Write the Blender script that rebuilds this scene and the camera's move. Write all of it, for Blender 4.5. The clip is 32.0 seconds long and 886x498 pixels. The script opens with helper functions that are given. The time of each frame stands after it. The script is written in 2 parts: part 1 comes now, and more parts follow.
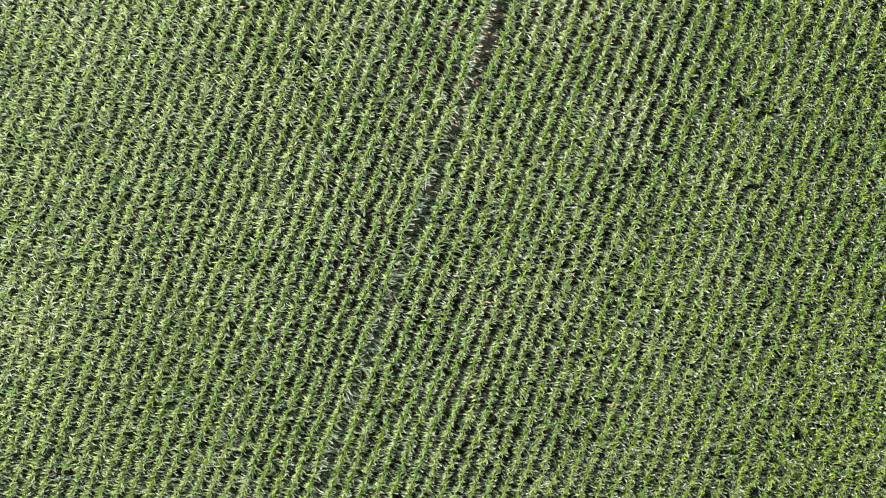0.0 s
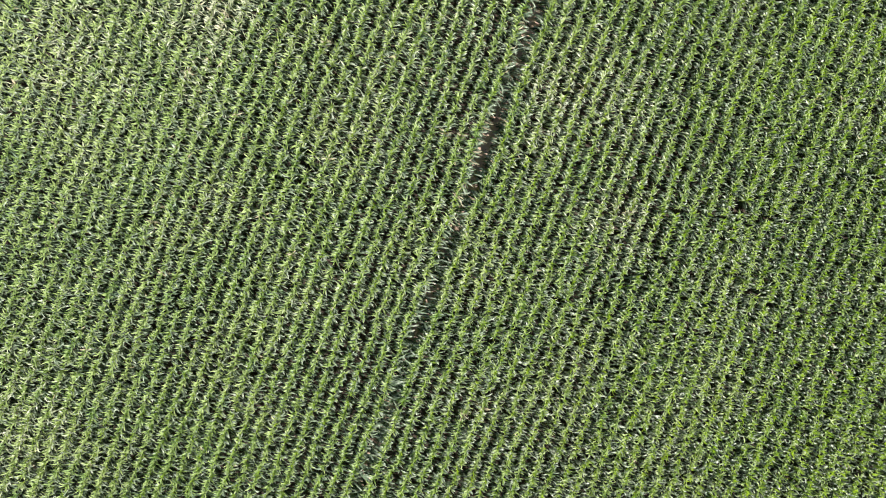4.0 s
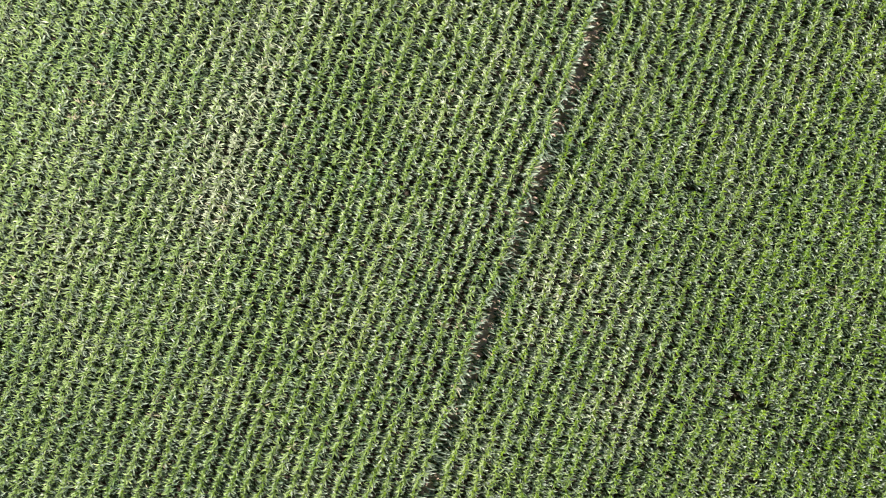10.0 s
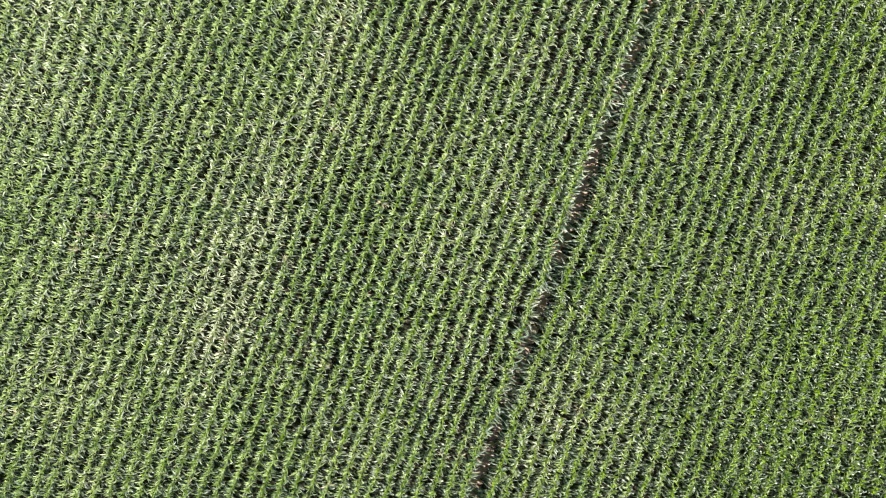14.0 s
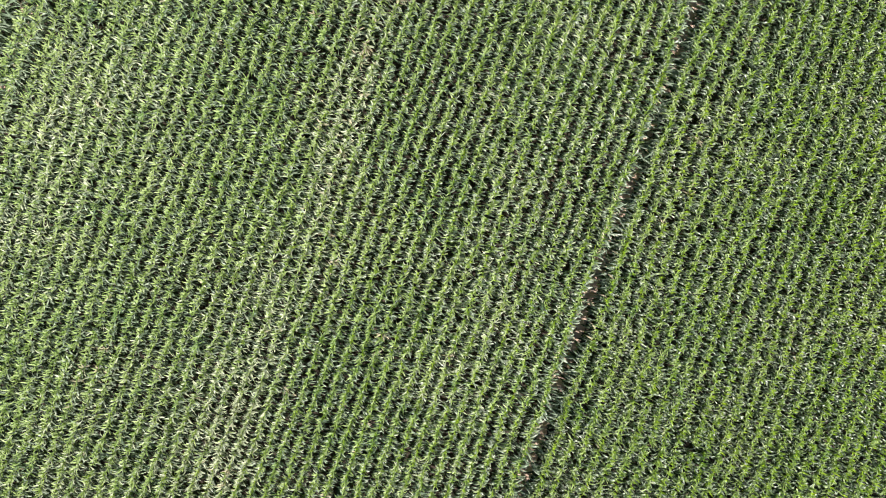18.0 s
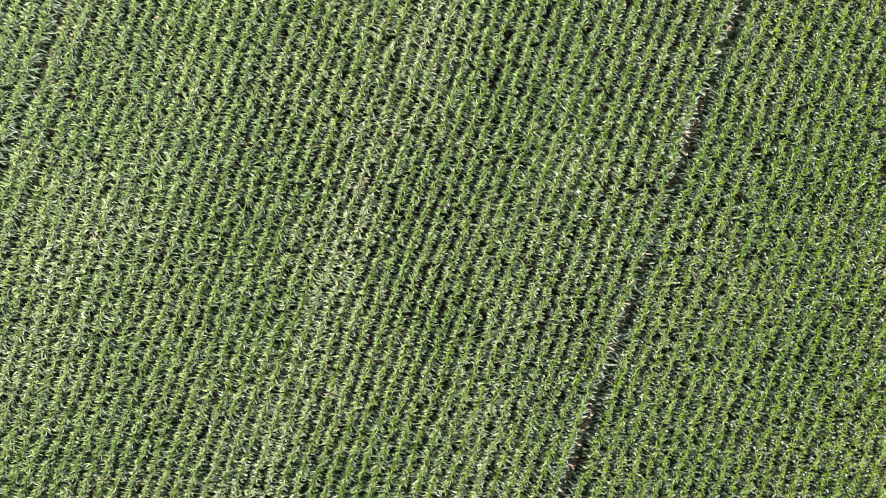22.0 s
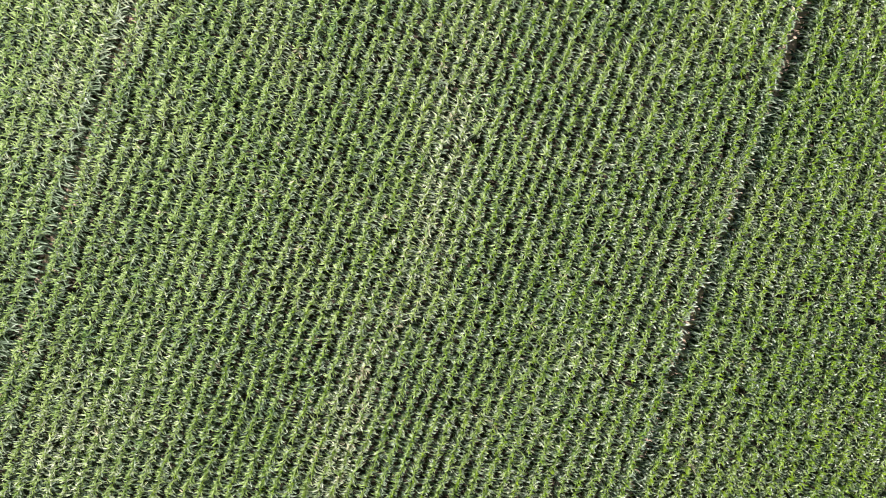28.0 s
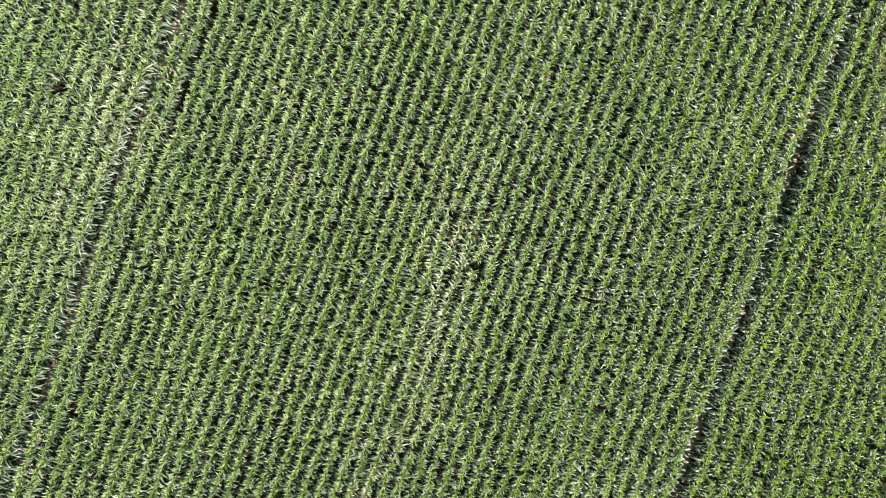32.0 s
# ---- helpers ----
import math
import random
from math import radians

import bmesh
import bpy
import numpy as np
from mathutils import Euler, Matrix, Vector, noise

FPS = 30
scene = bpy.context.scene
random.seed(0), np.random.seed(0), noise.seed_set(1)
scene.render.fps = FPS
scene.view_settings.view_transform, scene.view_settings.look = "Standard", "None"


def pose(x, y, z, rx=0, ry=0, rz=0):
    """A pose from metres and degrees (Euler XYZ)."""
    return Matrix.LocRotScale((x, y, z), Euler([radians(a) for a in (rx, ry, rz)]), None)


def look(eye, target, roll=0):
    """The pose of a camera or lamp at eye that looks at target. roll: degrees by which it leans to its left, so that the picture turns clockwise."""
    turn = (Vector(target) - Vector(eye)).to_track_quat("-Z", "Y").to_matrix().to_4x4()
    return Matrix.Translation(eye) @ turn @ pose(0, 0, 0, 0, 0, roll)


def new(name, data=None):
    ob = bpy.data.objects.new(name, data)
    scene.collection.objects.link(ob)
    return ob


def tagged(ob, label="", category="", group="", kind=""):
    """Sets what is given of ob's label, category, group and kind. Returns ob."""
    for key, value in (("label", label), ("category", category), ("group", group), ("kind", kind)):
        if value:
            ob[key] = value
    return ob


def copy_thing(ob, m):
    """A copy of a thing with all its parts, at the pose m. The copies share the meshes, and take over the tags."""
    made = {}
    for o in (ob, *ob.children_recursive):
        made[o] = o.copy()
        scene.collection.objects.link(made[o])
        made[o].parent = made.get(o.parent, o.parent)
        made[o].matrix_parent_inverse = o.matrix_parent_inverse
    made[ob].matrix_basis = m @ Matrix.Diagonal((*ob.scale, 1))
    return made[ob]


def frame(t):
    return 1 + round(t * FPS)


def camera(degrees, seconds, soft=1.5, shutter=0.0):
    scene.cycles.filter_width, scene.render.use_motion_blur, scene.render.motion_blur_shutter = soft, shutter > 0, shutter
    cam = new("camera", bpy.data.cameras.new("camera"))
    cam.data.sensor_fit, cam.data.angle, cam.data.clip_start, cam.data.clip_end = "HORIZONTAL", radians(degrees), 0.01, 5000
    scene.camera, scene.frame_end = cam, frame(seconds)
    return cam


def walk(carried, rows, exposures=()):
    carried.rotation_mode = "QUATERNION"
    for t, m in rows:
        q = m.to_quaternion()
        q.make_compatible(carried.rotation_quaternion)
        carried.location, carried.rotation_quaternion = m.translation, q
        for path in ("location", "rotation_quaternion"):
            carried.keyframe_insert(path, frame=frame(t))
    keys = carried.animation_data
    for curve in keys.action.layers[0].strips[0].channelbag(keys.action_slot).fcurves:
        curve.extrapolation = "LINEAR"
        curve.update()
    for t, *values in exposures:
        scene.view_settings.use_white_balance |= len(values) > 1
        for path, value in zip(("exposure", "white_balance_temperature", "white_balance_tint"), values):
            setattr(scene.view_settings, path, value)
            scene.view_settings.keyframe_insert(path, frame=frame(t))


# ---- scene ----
cam = camera(63.0, 32.0, soft=1.1)
METRES, EYE, TILT, LEAN, TURN = 53.5, 38.85, -90.0, 0.0, 0.0
ROWS = [
    (0.0, 0.0, 0.0, 0.0, -0.0, 0.0, 0.0),
    (0.5, -0.0003, 0.0003, 0.0107, 0.0, 0.0, 0.03),
    (1.0, -0.0006, 0.0006, 0.0225, 0.0, -0.04, 0.06),
    (1.5, -0.0008, 0.001, 0.0349, -0.0, -0.04, 0.09),
    (2.0, -0.0009, 0.0012, 0.0475, 0.0, -0.01, 0.13),
    (2.5, -0.001, 0.0015, 0.0614, -0.0, -0.05, 0.15),
    (3.0, -0.001, 0.0018, 0.0755, -0.02, -0.08, 0.17),
    (3.5, -0.0004, 0.0021, 0.0902, -0.02, -0.13, 0.21),
    (5.5, 0.0017, 0.0006, 0.1503, -0.05, -0.21, 0.37),
    (6.0, 0.0018, 0.0004, 0.1652, -0.09, -0.21, 0.42),
    (6.5, 0.0018, -0.0, 0.1805, -0.13, -0.23, 0.44),
    (7.0, 0.0018, -0.0005, 0.1963, -0.15, -0.25, 0.48),
    (7.5, 0.0021, -0.0008, 0.212, -0.17, -0.25, 0.51),
    (8.0, 0.0024, -0.0011, 0.2275, -0.16, -0.24, 0.53),
    (8.5, 0.0024, -0.0014, 0.2434, -0.17, -0.24, 0.55),
    (9.0, 0.0029, -0.0018, 0.259, -0.13, -0.18, 0.57),
    (9.5, 0.003, -0.002, 0.2756, -0.11, -0.22, 0.59),
    (10.0, 0.0028, -0.002, 0.2921, -0.13, -0.24, 0.61),
    (10.5, 0.0031, -0.002, 0.3085, -0.12, -0.26, 0.62),
    (11.0, 0.0033, -0.0023, 0.3243, -0.12, -0.22, 0.64),
    (11.5, 0.0037, -0.0024, 0.3406, -0.1, -0.23, 0.66),
    (12.0, 0.0035, -0.0025, 0.3571, -0.13, -0.3, 0.68),
    (12.5, 0.0038, -0.0028, 0.3733, -0.13, -0.32, 0.71),
    (13.0, 0.0038, -0.0032, 0.3896, -0.16, -0.36, 0.72),
    (13.5, 0.0026, -0.0038, 0.4051, -0.27, -0.27, 0.74),
    (14.0, 0.0028, -0.0043, 0.4208, -0.27, -0.25, 0.75),
    (14.5, 0.0024, -0.0047, 0.4376, -0.31, -0.34, 0.77),
    (16.5, 0.0049, -0.0065, 0.5018, -0.1, -0.32, 0.86),
    (17.0, 0.0057, -0.007, 0.5188, -0.07, -0.42, 0.9),
    (17.5, 0.0063, -0.0075, 0.5358, -0.06, -0.47, 0.93),
    (18.0, 0.0075, -0.0077, 0.5516, 0.0, -0.45, 0.95),
    (18.5, 0.0083, -0.0082, 0.5691, 0.05, -0.58, 1.0),
    (19.0, 0.0088, -0.0084, 0.5852, 0.03, -0.57, 0.99),
    (19.5, 0.0102, -0.0087, 0.6024, 0.06, -0.7, 1.02),
    (20.0, 0.0106, -0.0092, 0.6189, 0.0, -0.72, 1.04),
    (20.5, 0.0118, -0.0097, 0.6351, -0.01, -0.72, 1.07),
    (21.0, 0.0126, -0.0104, 0.6521, -0.04, -0.75, 1.09),
    (21.5, 0.0137, -0.0107, 0.6683, -0.01, -0.77, 1.12),
    (22.0, 0.0141, -0.0109, 0.6841, -0.03, -0.77, 1.11),
    (22.5, 0.0142, -0.0107, 0.6997, -0.06, -0.73, 1.1),
    (23.0, 0.0142, -0.0104, 0.7162, -0.1, -0.79, 1.1),
    (23.5, 0.0141, -0.0102, 0.7321, -0.13, -0.8, 1.09),
    (24.0, 0.0148, -0.01, 0.7484, -0.09, -0.83, 1.08),
    (24.5, 0.0139, -0.0099, 0.7647, -0.2, -0.87, 1.08),
    (25.0, 0.0136, -0.0098, 0.7812, -0.25, -0.92, 1.07),
    (25.5, 0.013, -0.01, 0.7966, -0.33, -0.87, 1.08),
    (27.5, 0.0142, -0.011, 0.8607, -0.29, -0.95, 1.08),
    (28.0, 0.0142, -0.011, 0.8769, -0.29, -0.98, 1.09),
    (28.5, 0.0144, -0.0108, 0.8931, -0.3, -1.0, 1.1),
    (29.0, 0.0153, -0.0109, 0.9083, -0.26, -0.93, 1.08),
    (29.5, 0.0158, -0.0108, 0.9236, -0.25, -0.9, 1.07),
    (30.0, 0.0163, -0.0106, 0.9394, -0.22, -0.89, 1.09),
    (30.5, 0.0159, -0.0107, 0.9541, -0.27, -0.91, 1.08),
    (31.0, 0.0163, -0.0111, 0.9696, -0.24, -0.91, 1.08),
    (31.5, 0.0167, -0.0111, 0.9837, -0.2, -0.77, 1.09),
    (32.0, 0.0169, -0.011, 0.9992, -0.17, -0.78, 1.08),
]
walk(cam, [(t, pose(0, 0, EYE, TILT, LEAN, TURN) @ pose(METRES * x, METRES * y, METRES * z, 90 + 0.79 * pitch, roll, 0.79 * yaw)) for t, x, y, z, yaw, pitch, roll in ROWS])

# ---- sky and sun ----
SUN_AZ, SUN_EL = radians(114), radians(40)      # clockwise from +y
world = bpy.data.worlds.new("sky")
scene.world = world
world.use_nodes = True
wn = world.node_tree
sky = wn.nodes.new("ShaderNodeTexSky")
sky.sky_type, sky.sun_disc = "NISHITA", False
sky.sun_elevation, sky.sun_rotation = SUN_EL, SUN_AZ
sky.dust_density, sky.air_density = 3.0, 0.8
wn.nodes["Background"].inputs["Strength"].default_value = 0.040
wn.links.new(sky.outputs["Color"], wn.nodes["Background"].inputs["Color"])
lamp = bpy.data.lights.new("sun", "SUN")
lamp.energy, lamp.angle, lamp.color = 5.0, radians(2.0), (1.0, 0.95, 0.86)
sun = new("sun", lamp)
sun_way = Vector((math.sin(SUN_AZ) * math.cos(SUN_EL), math.cos(SUN_AZ) * math.cos(SUN_EL), math.sin(SUN_EL)))
sun.matrix_world = look(sun_way * 80, (0, 0, 0))
scene.view_settings.exposure = 1.66

# ---- plan of the field ----
ROW_ANGLE = radians(20.65)                      # the drill rows lean this far from +y towards +x
PITCH = 0.75                                    # row spacing
U0 = -1.650                                     # the wheel gap, across the rows
AL = Vector((math.sin(ROW_ANGLE), math.cos(ROW_ANGLE)))
AC = Vector((math.cos(ROW_ANGLE), -math.sin(ROW_ANGLE)))
X_MIN, X_MAX, Y_MIN, Y_MAX = -24.9, 25.7, -14.3, 67.8
BARE_ROWS = (0, -45)                       # rows left out for tractor wheels
STEP = 0.19                                     # plant spacing in the row
STRETCH = (9.0, 33.0)                          # part of the wheel gap whose edge plants are single things
# stretches of the wheel gap where soil shows: middle, half length, how much
OPEN_SOIL = ((0.9, 0.7, 0.6), (2.6, 0.9, 0.7), (5.6, 0.8, 0.65), (8.6, 0.5, 0.6), (11.4, 2.0, 1.0), (15.0, 0.4, 0.6), (16.3, 0.4, 0.7), (17.9, 0.8, 0.9), (20.0, 0.9, 1.0),
             (23.3, 0.8, 0.75), (25.8, 1.2, 1.0), (28.2, 1.3, 1.0), (30.0, 0.5, 0.7), (32.4, 0.6, 0.65), (34.2, 0.8, 0.85), (37.8, 0.5, 0.5), (41.5, 0.5, 0.6), (44.1, 1.2, 0.95),
             (46.2, 0.6, 0.8), (50.3, 0.7, 0.55), (52.1, 0.5, 0.5), (58.3, 0.7, 0.85), (60.6, 2.2, 1.0), (63.4, 0.5, 0.8), (66.5, 1.0, 0.5))
OPEN_FAR = ((29.4, 0.5, 0.5), (32.3, 0.5, 0.4), (34.6, 0.9, 0.45), (37.0, 0.5, 0.4), (39.6, 0.6, 0.55), (41.8, 0.8, 0.75), (46.9, 1.5, 0.5), (52.0, 0.6, 0.4))
# wide patches where gloss of wind-turned blades is painted as paler colour
GLOSS_PATCHES = ((-35.9, 29, 3.2, 6.0, 0.32), (-22.2, 16, 3.8, 6.5, 0.42), (-39, 23, 3.0, 5.0, 0.35), (-29, 10, 5.0, 6.0, 0.22), (2.9, 14.3, 2.0, 2.6, 0.55), (10.4, 10.0, 2.2, 2.8, 0.42), (8.8, 16.0, 2.6, 3.0, 0.36),
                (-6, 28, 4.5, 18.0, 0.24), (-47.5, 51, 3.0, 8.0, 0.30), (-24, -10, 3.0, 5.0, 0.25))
BALD = ((15.7, 7.5, 0.42), (2.9, -9.0, 0.22), (-19.5, 62.0, 0.4), (-3.8, -0.3, 0.22), (2.5, 52.1, 0.24), (1.0, 50.4, 0.24), (-4.8, 33.1, 0.24))


def place(u, v):
    """World x, y of a point u metres across the rows and v metres along them."""
    u = u + 0.00006 * (v - 35) ** 2 + 0.003 * (v - 35)      # the drill line bends a little
    return U0_AC[0] + AC[0] * u + AL[0] * v, U0_AC[1] + AC[1] * u + AL[1] * v


U0_AC = AC * U0

# ---- materials ----


def material(name):
    mat = bpy.data.materials.new(name)
    mat.use_nodes = True
    nt = mat.node_tree
    return mat, nt, nt.nodes["Principled BSDF"], nt.nodes["Material Output"]


def mix_rgb(nt, fac, a, b, mode="MIX"):
    n = nt.nodes.new("ShaderNodeMix")
    n.data_type, n.blend_type = "RGBA", mode
    for sock, v in ((n.inputs[0], fac), (n.inputs[6], a), (n.inputs[7], b)):
        if isinstance(v, (tuple, float, int)):
            sock.default_value = v if not isinstance(v, tuple) else (*v, 1)
        else:
            nt.links.new(v, sock)
    return n.outputs[2]


def ramp(nt, fac, lo, hi):
    n = nt.nodes.new("ShaderNodeMapRange")
    n.inputs["From Min"].default_value, n.inputs["From Max"].default_value = lo, hi
    nt.links.new(fac, n.inputs["Value"])
    return n.outputs["Result"]


def noise_tex(nt, vec, scale, detail=3.0):
    n = nt.nodes.new("ShaderNodeTexNoise")
    n.inputs["Scale"].default_value, n.inputs["Detail"].default_value = scale, detail
    nt.links.new(vec, n.inputs["Vector"])
    return n.outputs["Fac"]


def leaf_material(name, dark, light, old, lush, rough, thin, gloss):
    """A maize blade: colour differs from blade to blade and from patch to patch, waxy gloss, light shines through."""
    mat, nt, bsdf, out = material(name)
    geo, info = nt.nodes.new("ShaderNodeNewGeometry"), nt.nodes.new("ShaderNodeObjectInfo")
    add = nt.nodes.new("ShaderNodeMath")
    add.operation = "ADD"
    nt.links.new(geo.outputs["Random Per Island"], add.inputs[0])
    nt.links.new(info.outputs["Random"], add.inputs[1])
    frac = nt.nodes.new("ShaderNodeMath")
    frac.operation = "FRACT"
    nt.links.new(add.outputs[0], frac.inputs[0])
    col = mix_rgb(nt, frac.outputs[0], dark, light)
    patch = ramp(nt, noise_tex(nt, geo.outputs["Position"], 0.22, 4.0), 0.46, 0.68)
    col = mix_rgb(nt, mix_rgb(nt, 0.55, (0, 0, 0), patch), col, old)
    clump = ramp(nt, noise_tex(nt, geo.outputs["Position"], 0.75, 3.0), 0.56, 0.72)
    col = mix_rgb(nt, mix_rgb(nt, 0.7, (0, 0, 0), clump), col, lush)
    streak = ramp(nt, noise_tex(nt, geo.outputs["Position"], 9.0, 2.0), 0.3, 0.75)
    col = mix_rgb(nt, mix_rgb(nt, 0.35, (0, 0, 0), streak), col, light)
    nt.links.new(col, bsdf.inputs["Base Color"])
    bsdf.inputs["Roughness"].default_value = rough
    bsdf.inputs["Specular IOR Level"].default_value = gloss
    bump = nt.nodes.new("ShaderNodeBump")
    bump.inputs["Strength"].default_value, bump.inputs["Distance"].default_value = 0.35, 0.01
    nt.links.new(noise_tex(nt, geo.outputs["Position"], 28.0, 1.0), bump.inputs["Height"])
    nt.links.new(bump.outputs["Normal"], bsdf.inputs["Normal"])
    trans = nt.nodes.new("ShaderNodeBsdfTranslucent")
    nt.links.new(mix_rgb(nt, 1.0, col, (1.45, 1.75, 0.12), "MULTIPLY"), trans.inputs["Color"])
    both = nt.nodes.new("ShaderNodeMixShader")
    both.inputs["Fac"].default_value = thin
    nt.links.new(bsdf.outputs[0], both.inputs[1])
    nt.links.new(trans.outputs[0], both.inputs[2])
    nt.links.new(both.outputs[0], out.inputs["Surface"])
    return mat


# low blades near black: shade deep in the row is painted into their colour
BLADE = leaf_material("maize_low_shaded_blade", (0.013, 0.025, 0.012), (0.030, 0.046, 0.022), (0.040, 0.050, 0.028), (0.012, 0.025, 0.014), 0.55, 0.14, 0.30)
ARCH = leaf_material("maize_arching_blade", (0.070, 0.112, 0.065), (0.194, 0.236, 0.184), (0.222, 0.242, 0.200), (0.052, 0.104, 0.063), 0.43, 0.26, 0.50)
# older, darker middle blades, deepened further to paint shade low in the row
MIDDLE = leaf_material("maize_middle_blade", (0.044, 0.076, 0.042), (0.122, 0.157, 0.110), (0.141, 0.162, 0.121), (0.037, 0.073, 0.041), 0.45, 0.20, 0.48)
DRY = leaf_material("dry_blade", (0.190, 0.165, 0.108), (0.320, 0.290, 0.210), (0.290, 0.258, 0.185), (0.185, 0.160, 0.105), 0.70, 0.15, 0.3)
HEART = leaf_material("maize_heart_blade", (0.117, 0.182, 0.055), (0.254, 0.318, 0.138), (0.272, 0.312, 0.164), (0.089, 0.168, 0.058), 0.48, 0.42, 0.42)
# bleached blades of the poor streak; in the patches their paleness is painted gloss
PALE = leaf_material("bleached_and_gloss_blade", (0.165, 0.195, 0.120), (0.320, 0.350, 0.250), (0.320, 0.330, 0.260), (0.130, 0.175, 0.105), 0.50, 0.25, 0.5)
STALK = leaf_material("maize_stalk", (0.100, 0.150, 0.050), (0.170, 0.200, 0.080), (0.190, 0.180, 0.090), (0.080, 0.130, 0.050), 0.50, 0.05, 0.5)


def soil_material(name, dark_soil, pale_soil):
    mat, nt, bsdf, out = material(name)
    pos = nt.nodes.new("ShaderNodeNewGeometry").outputs["Position"]
    big = ramp(nt, noise_tex(nt, pos, 0.5, 5.0), 0.35, 0.65)
    fine = ramp(nt, noise_tex(nt, pos, 11.0, 6.0), 0.3, 0.7)
    col = mix_rgb(nt, big, dark_soil, pale_soil)
    col = mix_rgb(nt, mix_rgb(nt, 0.4, (0, 0, 0), fine), col, pale_soil)
    nt.links.new(col, bsdf.inputs["Base Color"])
    bsdf.inputs["Roughness"].default_value = 0.95
    bsdf.inputs["Specular IOR Level"].default_value = 0.2
    bump = nt.nodes.new("ShaderNodeBump")
    bump.inputs["Strength"].default_value, bump.inputs["Distance"].default_value = 0.6, 0.03
    nt.links.new(noise_tex(nt, pos, 9.0, 6.0), bump.inputs["Height"])
    nt.links.new(bump.outputs["Normal"], bsdf.inputs["Normal"])
    return mat


# field soil darkened: shade between the rows is put into its colour
SOIL = soil_material("shade_darkened_field_soil", (0.036, 0.028, 0.022), (0.056, 0.043, 0.034))
# track soil lightened: light reaching the open gap is put into its colour
TRACK = soil_material("brightened_track_soil", (0.450, 0.312, 0.250), (0.540, 0.390, 0.318))
CLOD = soil_material("soil_clod", (0.130, 0.084, 0.068), (0.180, 0.120, 0.098))


# ---- mesh helpers ----


def make_mesh(name, verts, quads, tris, mats, quad_mat, tri_mat):
    me = bpy.data.meshes.new(name)
    nq, nt = len(quads), len(tris)
    me.vertices.add(len(verts))
    me.vertices.foreach_set("co", np.ascontiguousarray(verts, dtype=np.float32).ravel())
    me.loops.add(nq * 4 + nt * 3)
    me.loops.foreach_set("vertex_index", np.concatenate([quads.ravel(), tris.ravel()]).astype(np.int32))
    me.polygons.add(nq + nt)
    me.polygons.foreach_set("loop_start", np.concatenate([np.arange(nq) * 4, nq * 4 + np.arange(nt) * 3]).astype(np.int32))
    me.polygons.foreach_set("material_index", np.concatenate([quad_mat, tri_mat]).astype(np.int32))
    me.polygons.foreach_set("use_smooth", np.ones(nq + nt, dtype=bool))
    for m in mats:
        me.materials.append(m)
    me.update()
    return me


PROFILE = {3: (0.75, 1.0, 0.75), 4: (0.65, 1.0, 0.95, 0.62), 6: (0.55, 0.9, 1.0, 0.95, 0.75, 0.42)}


def blades(base, az, length, width, rise, droop, roll, drift, segs, fold=0.0):
    """Maize blades as arching, tapering strips. fold: depth of the midrib below the edges, as a share of the width."""
    n = len(az)
    s = (np.arange(segs) + 0.5) / segs
    el = rise[:, None] - droop[:, None] * s[None, :] ** 1.25
    sway = az[:, None] + 1.6 * roll[:, None] * (s[None, :] - 0.2)
    way = np.stack([np.cos(el) * np.cos(sway), np.cos(el) * np.sin(sway), np.sin(el)], -1)
    steps = way * (length / segs)[:, None, None]
    mid = np.concatenate([np.zeros((n, 1, 3)), np.cumsum(steps, 1)], 1) + base[:, None, :]
    t = np.linspace(0, 1, segs + 1)
    mid[:, :, :2] += drift[:, None, :] * (t[None, :, None] ** 2) * length[:, None, None]
    flat = np.stack([-np.sin(sway), np.cos(sway), np.zeros_like(sway)], -1)
    up = np.cross(way, flat)
    turn = roll[:, None] * (0.4 + s[None, :])
    side = flat * np.cos(turn)[..., None] + up * np.sin(turn)[..., None]
    half = 0.5 * width[:, None, None] * np.array(PROFILE[segs])[None, :, None] * side
    m = mid[:, :-1]
    if fold:
        rib = m - up * (width[:, None, None] * fold)
        cols = np.stack([m - half, rib, m + half], 2)
    else:
        cols = np.stack([m - half, m + half], 2)
    c = cols.shape[2]
    verts = np.concatenate([cols.reshape(n, segs * c, 3), mid[:, -1:]], 1)
    q, f = [], []
    for i in range(segs - 1):
        for j in range(c - 1):
            q.append((i * c + j, i * c + j + 1, (i + 1) * c + j + 1, (i + 1) * c + j))
    for j in range(c - 1):
        f.append(((segs - 1) * c + j, (segs - 1) * c + j + 1, segs * c))
    k = segs * c + 1
    off = (np.arange(n) * k)[:, None, None]
    return verts.reshape(-1, 3), (np.array(q)[None] + off).reshape(-1, 4), (np.array(f)[None] + off).reshape(-1, 3)


def stalks(base, lean, height, radius):
    """Thin three-sided stalks from the ground up."""
    n = len(height)
    a = np.arange(3) * 2.0944
    ring = np.stack([np.cos(a), np.sin(a), np.zeros(3)], -1)
    low = base[:, None, :] + ring[None] * radius[:, None, None]
    top = base + np.concatenate([lean * height[:, None], height[:, None]], 1)
    high = top[:, None, :] + ring[None] * radius[:, None, None] * 0.5
    verts = np.concatenate([low, high], 1).reshape(-1, 3)
    q = np.array([(0, 1, 4, 3), (1, 2, 5, 4), (2, 0, 3, 5)])
    return verts, (q[None] + (np.arange(n) * 6)[:, None, None]).reshape(-1, 4), np.zeros((0, 3), int)


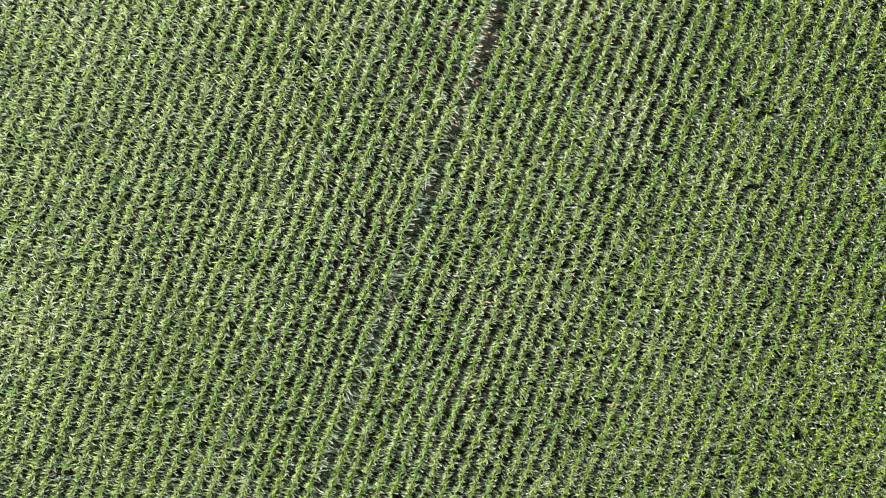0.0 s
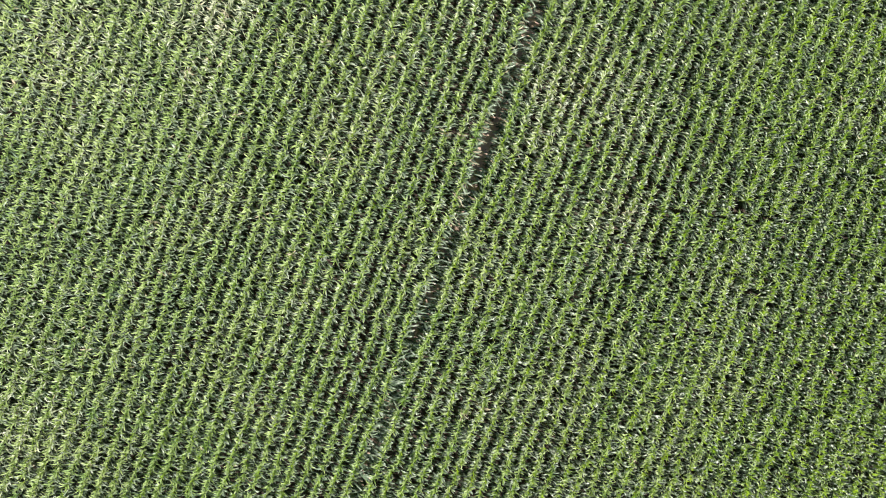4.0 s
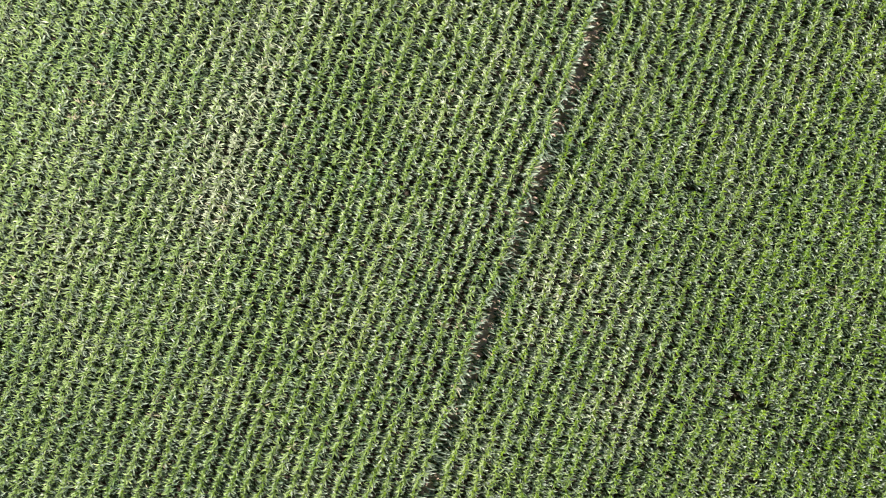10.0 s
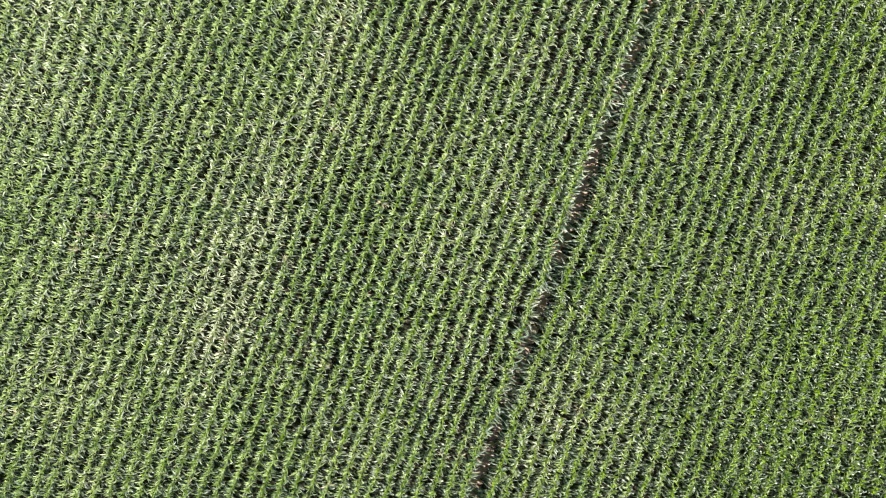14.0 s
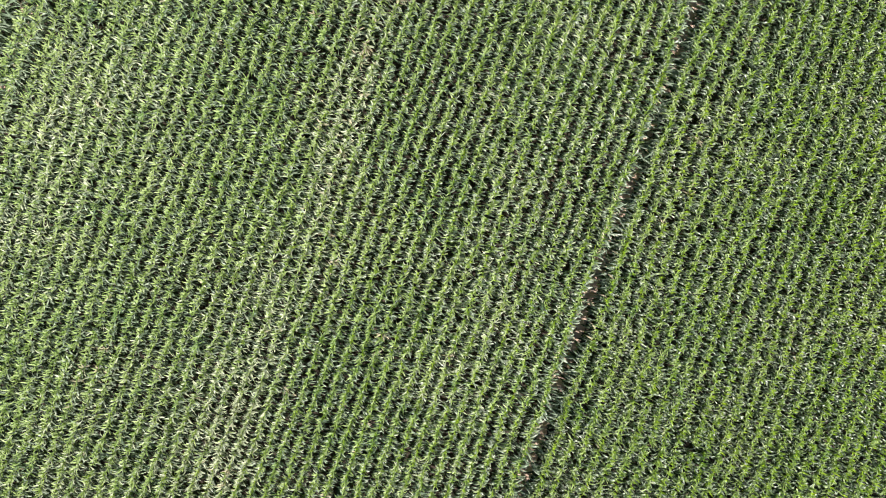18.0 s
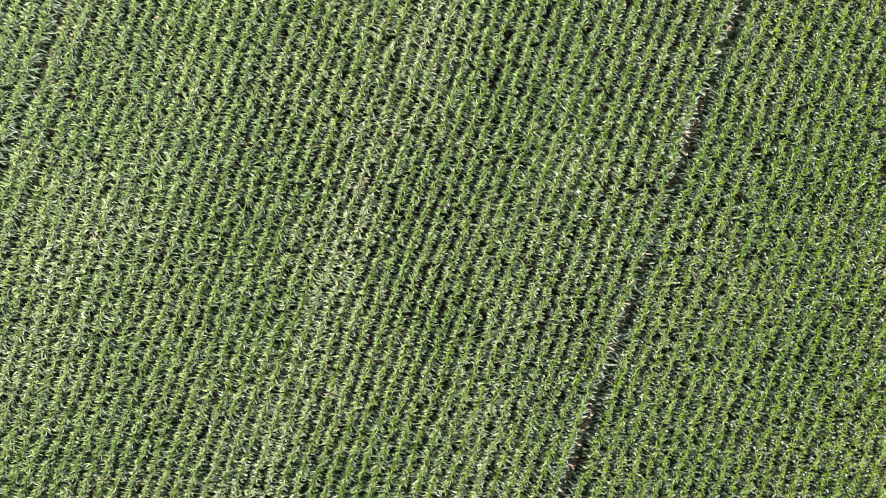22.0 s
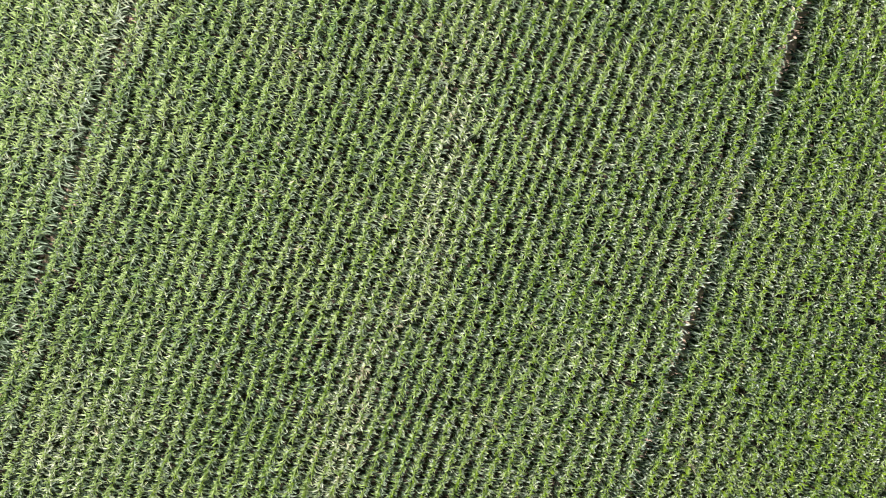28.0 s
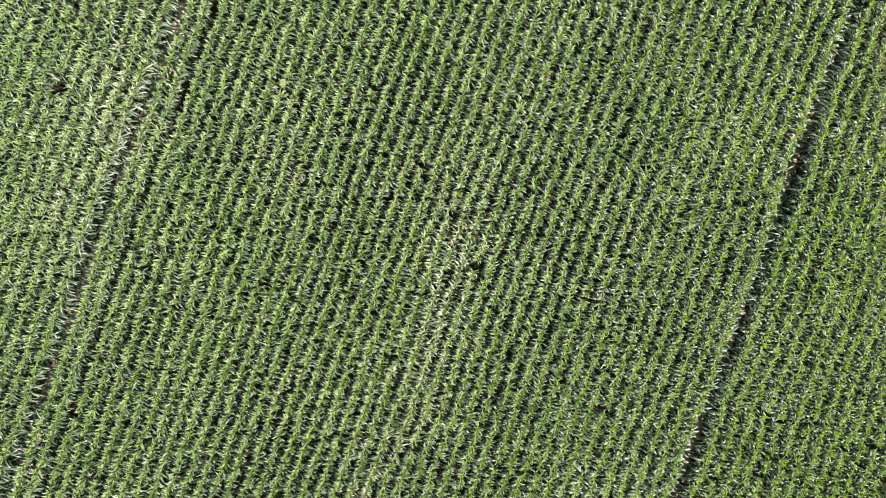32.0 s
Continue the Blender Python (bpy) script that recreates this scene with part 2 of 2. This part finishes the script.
def gust(x, y):
    """A gentle, uneven lean of the crop from place to place (x and y components)."""
    a = np.sin(0.31 * x + 0.17 * y + 0.6) + 0.7 * np.sin(-0.23 * x + 0.44 * y + 2.1) + 0.5 * np.sin(0.83 * x - 0.52 * y)
    b = np.sin(0.21 * x - 0.37 * y + 1.3) + 0.7 * np.sin(0.47 * x + 0.28 * y) + 0.5 * np.sin(-0.66 * x - 0.71 * y + 0.8)
    return np.stack([a, b], -1) * 0.05


def vigour(x, y):
    """How tall the crop stands from place to place."""
    return 1.0 + 0.05 * np.sin(0.19 * x + 0.3 * y) + 0.04 * np.sin(0.57 * x - 0.23 * y + 1.0) + 0.03 * np.sin(1.3 * y + 0.9 * x)


def across(k, v):
    """Where row k stands across the field; rows beside a wheel gap lean a little into it where it is closed."""
    u = np.full(len(v), k * PITCH)
    for b in BARE_ROWS:
        d = abs(b - k)
        if 1 <= d <= 6:
            u += math.copysign((0.20, 0.165, 0.13, 0.095, 0.06, 0.03)[d - 1], b - k) * (1 - 1.02 * openness(v, b, 2) + 0.25 * (b == 0) / (1 + np.exp(2 * v)))
    if k in (-43, -42):
        u += 0.09 if k == -42 else -0.09        # a second, narrow wheel line
    return u


def clumps(n, spread):
    """Smooth random numbers along a row: neighbours bunch together over about half a metre."""
    w = np.exp(-(np.arange(-5, 6) / 1.7) ** 2)
    return np.convolve(rng.normal(0, 1, n + 10), w, "valid") / math.sqrt((w * w).sum()) * spread


def openness(v, bare=0, sharp=4):
    """1 where bare soil shows in a wheel gap, 0 where the blades close over it. sharp: how suddenly it opens."""
    spots = np.array(OPEN_FAR if bare else OPEN_SOIL)
    thin = (0.40 if bare else 0.14) + 0.10 * np.sin(0.9 * v) + 0.10 * np.sin(2.1 * v + 1.0)
    return np.maximum(thin, np.max(spots[:, 2] * np.exp(-np.abs((v[:, None] - spots[:, 0]) / spots[:, 1] * (1.0 if sharp > 2 else 0.75)) ** sharp), 1))


def reach(wide):
    """Longer blades, and flatter ones, on the side of a plant that faces a wheel gap."""
    return (1.90 - 0.40 * wide, 0.18 * wide - 0.40)


N_LOW, N_ARCH, N_HEART = 3, 5, 7
ACROSS = math.atan2(AC[1], AC[0])
KINDS = ("low", "arch", "heart")
SEGS = {"low": 3, "arch": 4, "heart": 4}


def plant_numbers(rng, n):
    """Random shape of n plants: for each kind of blade its direction, foot, length, width, rise, droop and twist."""
    d = {}
    side = math.pi * rng.integers(0, 2, (n, 1))
    lean = ACROSS + rng.normal(0, 0.30, (n, 1))

    def kind(name, count, spread, z, length, width, rise, droop, twist):
        i = np.arange(count)[None]
        f = i / (count - 1)
        shape = (n, count)
        d[name] = dict(
            az=lean + side + i * math.pi + rng.normal(0, spread, shape),
            z=z[0] + (z[1] - z[0]) * f + rng.normal(0, 0.03, shape),
            length=(length[0] + (length[1] - length[0]) * f) * rng.normal(1, 0.11, shape),
            width=(width[0] + (width[1] - width[0]) * f) * rng.normal(1, 0.10, shape),
            rise=np.radians(rise[0] + (rise[1] - rise[0]) * f + rng.normal(0, 7, shape)),
            droop=np.radians(droop[0] + (droop[1] - droop[0]) * f + rng.normal(0, 16, shape)),
            roll=rng.normal(0, twist, shape))

    kind("low", N_LOW, 0.60, (0.30, 0.70), (0.54, 0.52), (0.150, 0.130), (54, 60), (98, 106), 0.25)
    kind("arch", N_ARCH, 0.46, (0.62, 1.06), (0.67, 0.55), (0.078, 0.068), (68, 74), (142, 130), 0.40)
    kind("heart", N_HEART, 0.90, (1.06, 1.42), (0.48, 0.36), (0.076, 0.060), (74, 83), (108, 62), 0.50)
    return d


def dry_share(k, v):
    """Share of dry, straw-coloured blades: a poor streak along some rows, and a few everywhere."""
    share = np.full(len(v), 0.003)
    if -24 <= k <= -18:
        share += 0.07 * np.exp(-((v - 32) / 24.0) ** 4) * np.exp(-((k + 20.4) / 1.6) ** 2) * (0.7 + 0.4 * np.sin(v * 0.8 + k) + 0.4 * np.sin(v * 0.23))
    share += 0.01 * np.clip(np.sin(0.33 * v + 0.9 * k) + np.sin(0.11 * v - 0.41 * k) - 1.1, 0, 1)
    return share


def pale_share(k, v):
    """Share of pale, greyish blades: bleached along the poor streak, painted leaf gloss in wide patches."""
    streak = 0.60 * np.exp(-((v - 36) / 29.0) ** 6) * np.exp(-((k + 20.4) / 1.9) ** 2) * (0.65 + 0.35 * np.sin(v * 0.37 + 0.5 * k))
    for pk, pv, wide, long, much in GLOSS_PATCHES:
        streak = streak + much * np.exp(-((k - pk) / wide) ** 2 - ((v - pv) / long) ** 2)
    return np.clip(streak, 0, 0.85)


# ---- ground ----
g = bmesh.new()
bmesh.ops.create_grid(g, x_segments=24, y_segments=24, size=1500)
gm = bpy.data.meshes.new("ground")
g.to_mesh(gm)
g.free()
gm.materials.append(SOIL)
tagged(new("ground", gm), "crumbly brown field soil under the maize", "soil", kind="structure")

# ---- wheel tracks: strips of packed soil in the bare rows, colour brightened for gap light ----
for bare in BARE_ROWS:
    tv = np.arange(-24, 76, 0.25)
    prof_u = np.array([-0.47, -0.40, -0.26, -0.17, 0.0, 0.17, 0.26, 0.40, 0.47])
    prof_z = np.array([-0.02, 0.045, 0.050, 0.030, 0.026, 0.030, 0.050, 0.045, -0.02])
    wob = np.random.default_rng(131 + bare)
    wave = np.array([math.sin(0.9 * t) * 0.03 + math.sin(2.3 * t + 1.0) * 0.02 for t in tv])
    vv = np.repeat(tv[:, None], 9, 1)
    uu = bare * PITCH + prof_u[None] * (1 + wob.normal(0, 0.10, (len(tv), 1))) + wave[:, None] + wob.normal(0, 0.012, (len(tv), 9))
    zz = prof_z[None] + wob.normal(0, 0.007, (len(tv), 9)) * (np.abs(prof_u) < 0.45)
    gx, gy = place(uu, vv)
    inside = ((gx > X_MIN) & (gx < X_MAX) & (gy > Y_MIN) & (gy < Y_MAX)).all(1)
    first, last = np.flatnonzero(inside)[[0, -1]]
    pts = np.stack([gx, gy, zz], -1)[first:last + 1]
    rows_n = len(pts)
    idx = np.arange(rows_n * 9).reshape(rows_n, 9)
    quads = np.stack([idx[:-1, :-1], idx[:-1, 1:], idx[1:, 1:], idx[1:, :-1]], -1).reshape(-1, 4)
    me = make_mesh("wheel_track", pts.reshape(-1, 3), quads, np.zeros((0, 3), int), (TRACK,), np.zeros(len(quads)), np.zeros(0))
    tagged(new("wheel_track", me), "packed brown wheel track between maize rows, colour brightened for light", "wheel track", "wheel tracks", "structure")

# ---- maize rows ----
corners = [Vector((x, y)).dot(AC) - U0 for x in (X_MIN, X_MAX) for y in (Y_MIN, Y_MAX)]
K_MIN, K_MAX = math.floor(min(corners) / PITCH), math.ceil(max(corners) / PITCH)
EDGE_ROWS = (-1, 1)
rng = np.random.default_rng(7)
edge_plants = []


def row_mesh(k, v, d):
    """One drill row as one mesh: stalks, arching blades and young blades of its plants."""
    n = len(v)
    jig = rng.normal(0, 0.025, n) + clumps(n, 0.018)
    x, y = place(across(k, v) + jig, v)
    size = vigour(x, y) * rng.normal(1, 0.04, n) * (1 + clumps(n, 0.035))
    foot = np.stack([x, y, np.zeros(n)], -1)
    wind = gust(x, y) + rng.normal(0, 0.03, (n, 2)) + np.stack([clumps(n, 0.026), clumps(n, 0.026)], -1)
    verts, quads, tris, qm, tm, at = [], [], [], [], [], 0

    def add(part, mat_of_blade, nq, nt):
        nonlocal at
        vv, q, f = part
        verts.append(vv), quads.append(q + at), tris.append(f + at)
        qm.append(np.repeat(mat_of_blade, nq)), tm.append(np.repeat(mat_of_blade, nt))
        at += len(vv)

    add(stalks(foot, wind * 0.5, 1.36 * size, np.full(n, 0.013)), np.full(n, 3), 3, 0)

    def crown(z):
        p = np.repeat(foot[:, None], z.shape[1], 1)
        zz = z * size[:, None]
        p[:, :, 2] = zz
        p[:, :, :2] += wind[:, None] * 0.5 * zz[:, :, None]
        return p.reshape(-1, 3)

    share = dry_share(k, v)[:, None]
    withered = (rng.uniform(0, 1, (n, 1)) < share) * 0.45 + 0.3 * share
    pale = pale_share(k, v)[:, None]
    for name in KINDS:
        b, segs = d[name], SEGS[name]
        shape = b["az"].shape
        length, rise = b["length"] * size[:, None], b["rise"]
        for bare in BARE_ROWS:
            side = k - bare
            if side in (-1, 1) and name != "heart":
                inward = -side * np.cos(b["az"] - ACROSS) > 0
                longer, steeper = reach(openness(v, bare)[:, None])
                length = length * np.where(inward, longer * rng.uniform(0.68, 1.08, shape), 1.0)
                rise = rise + np.where(inward, steeper, 0.0)
        dice = rng.uniform(0, 1, shape)
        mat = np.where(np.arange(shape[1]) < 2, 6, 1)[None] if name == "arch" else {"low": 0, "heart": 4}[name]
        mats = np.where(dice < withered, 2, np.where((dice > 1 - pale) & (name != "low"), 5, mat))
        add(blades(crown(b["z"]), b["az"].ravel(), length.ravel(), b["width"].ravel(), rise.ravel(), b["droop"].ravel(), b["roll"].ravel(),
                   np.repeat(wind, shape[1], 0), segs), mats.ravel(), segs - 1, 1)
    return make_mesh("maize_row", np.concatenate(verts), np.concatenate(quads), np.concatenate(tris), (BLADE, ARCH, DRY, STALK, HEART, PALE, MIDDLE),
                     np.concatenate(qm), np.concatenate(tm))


for k in range(K_MIN, K_MAX + 1):
    if k in BARE_ROWS:
        continue
    v = np.arange(-60, 110, 0.15 if k == 1 else STEP)
    v = v + rng.normal(0, 0.03, len(v))
    x, y = place(across(k, v), v)
    keep = (x > X_MIN) & (x < X_MAX) & (y > Y_MIN) & (y < Y_MAX) & (rng.uniform(0, 1, len(v)) > 0.012)
    for bx, by, br in BALD:
        keep &= (x - bx) ** 2 + (y - by) ** 2 > br * br
    if k in EDGE_ROWS:
        single = keep & (v > STRETCH[0]) & (v < STRETCH[1])
        edge_plants += [(k, float(t)) for t in v[single]]
        keep &= ~single
    v = v[keep]
    if len(v) < 3:
        continue
    row = new("maize_row", row_mesh(k, v, plant_numbers(rng, len(v))))
    tagged(row, "drill row of green leafy maize growing in soil", "maize row", "rows of maize", "stuff")

# ---- single maize plants beside the wheel gap ----


def part(name, me, parent, label=""):
    ob = new(name, me)
    ob.parent = parent
    return tagged(ob, label)


def maize_plant(seed, wide, side):
    """One plant at the origin: stalk, arching blades, young upright blades. wide: how far its blades leave the gap open."""
    r = np.random.default_rng(seed)
    d = plant_numbers(r, 1)
    root = new("maize_plant")
    root.empty_display_size = 0.2
    wind = r.normal(0, 0.05, (1, 2))
    b = bmesh.new()
    rings = []
    for z, rad in ((0, 0.016), (0.4, 0.015), (0.41, 0.018), (0.43, 0.014), (0.8, 0.013), (0.81, 0.016), (0.83, 0.012), (1.4, 0.009)):
        rings.append([b.verts.new((rad * math.cos(a) + wind[0, 0] * 0.5 * z, rad * math.sin(a) + wind[0, 1] * 0.5 * z, z)) for a in (0, 1.05, 2.09, 3.14, 4.19, 5.24)])
    for lo, hi in zip(rings, rings[1:]):
        for i in range(6):
            b.faces.new((lo[i], lo[(i + 1) % 6], hi[(i + 1) % 6], hi[i]))
    b.faces.new(rings[-1])
    me = bpy.data.meshes.new("stalk")
    b.to_mesh(me)
    b.free()
    me.materials.append(STALK)
    part("stalk", me, root, "jointed green maize stalk")
    for name in KINDS:
        b = d[name]
        for i in range(b["az"].shape[1]):
            z = b["z"][0, i]
            at = np.array([[wind[0, 0] * 0.5 * z, wind[0, 1] * 0.5 * z, z]])
            shape = [b[c][:, i].copy() for c in ("az", "length", "width", "rise", "droop", "roll")]
            if name != "heart" and -side * math.cos(shape[0][0] - ACROSS) > 0:
                longer, steeper = reach(wide)
                shape[1] *= longer * r.uniform(0.68, 1.08)
                shape[3] += steeper
            vv, q, f = blades(at, *shape, wind, 6, 0.12)
            dry = r.uniform() < 0.02
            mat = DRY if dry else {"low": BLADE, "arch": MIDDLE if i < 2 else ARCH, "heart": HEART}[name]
            me = make_mesh("leaf", vv, q, f, (mat,), np.zeros(len(q)), np.zeros(len(f)))
            part("leaf", me, root, "dry straw-coloured leaf" if dry else "pale young leaf" if name == "heart" else "")
    return tagged(root, "green maize plant beside the bare wheel gap", "maize plant", "maize plants along the wheel gap")


patterns = {(side, w): [maize_plant(100 + 37 * i + 11 * w + side, (0.2, 0.6, 1.0)[w], side) for i in range(5)] for side in (-1, 1) for w in (0, 1, 2)}
used = set()
for k, v in edge_plants:
    w = int(np.digitize(openness(np.array([v]))[0], (0.45, 0.8)))
    pick = patterns[k, w][rng.integers(0, 5)]
    x, y = place(float(across(k, np.array([v]))[0]) + rng.normal(0, 0.035), v)
    m = pose(x, y, 0, 0, 0, rng.normal(0, 14))
    if pick in used:
        plant = copy_thing(pick, m)
    else:
        pick.matrix_basis, plant = m, pick
        used.add(pick)
    plant.scale = (1, 1, 1)
for group in patterns.values():
    for plant in group:
        if plant not in used:
            for o in (*plant.children_recursive, plant):
                bpy.data.objects.remove(o)

# ---- clods in the wheel gaps ----
n = 1000
kk = np.array(BARE_ROWS)[rng.integers(0, 2, n)]
v = rng.uniform(-22, 80, n)
x, y = place(kk * PITCH + rng.normal(0, 0.22, n), v)
ok = (x > X_MIN) & (x < X_MAX) & (y > Y_MIN) & (y < Y_MAX)
x, y = x[ok], y[ok]
n = len(x)
size = rng.gamma(3.0, 0.010, n)[:, None, None]
octa = np.array([(1, 0, 0), (0, 1, 0), (-1, 0, 0), (0, -1, 0), (0, 0, 0.8), (0, 0, -0.5)], float)
pts = octa[None] * size * rng.normal(1, 0.25, (n, 6, 1)) + np.stack([x, y, np.full(n, 0.036)], -1)[:, None]
f = np.array([(0, 1, 4), (1, 2, 4), (2, 3, 4), (3, 0, 4), (1, 0, 5), (2, 1, 5), (3, 2, 5), (0, 3, 5)])
f = (f[None] + (np.arange(n) * 6)[:, None, None]).reshape(-1, 3)
me = make_mesh("soil_clods", pts.reshape(-1, 3), np.zeros((0, 4), int), f, (CLOD,), np.zeros(0), np.zeros(len(f)))
tagged(new("soil_clods", me), "loose brown soil clods in the wheel gaps", "soil clods", kind="stuff")
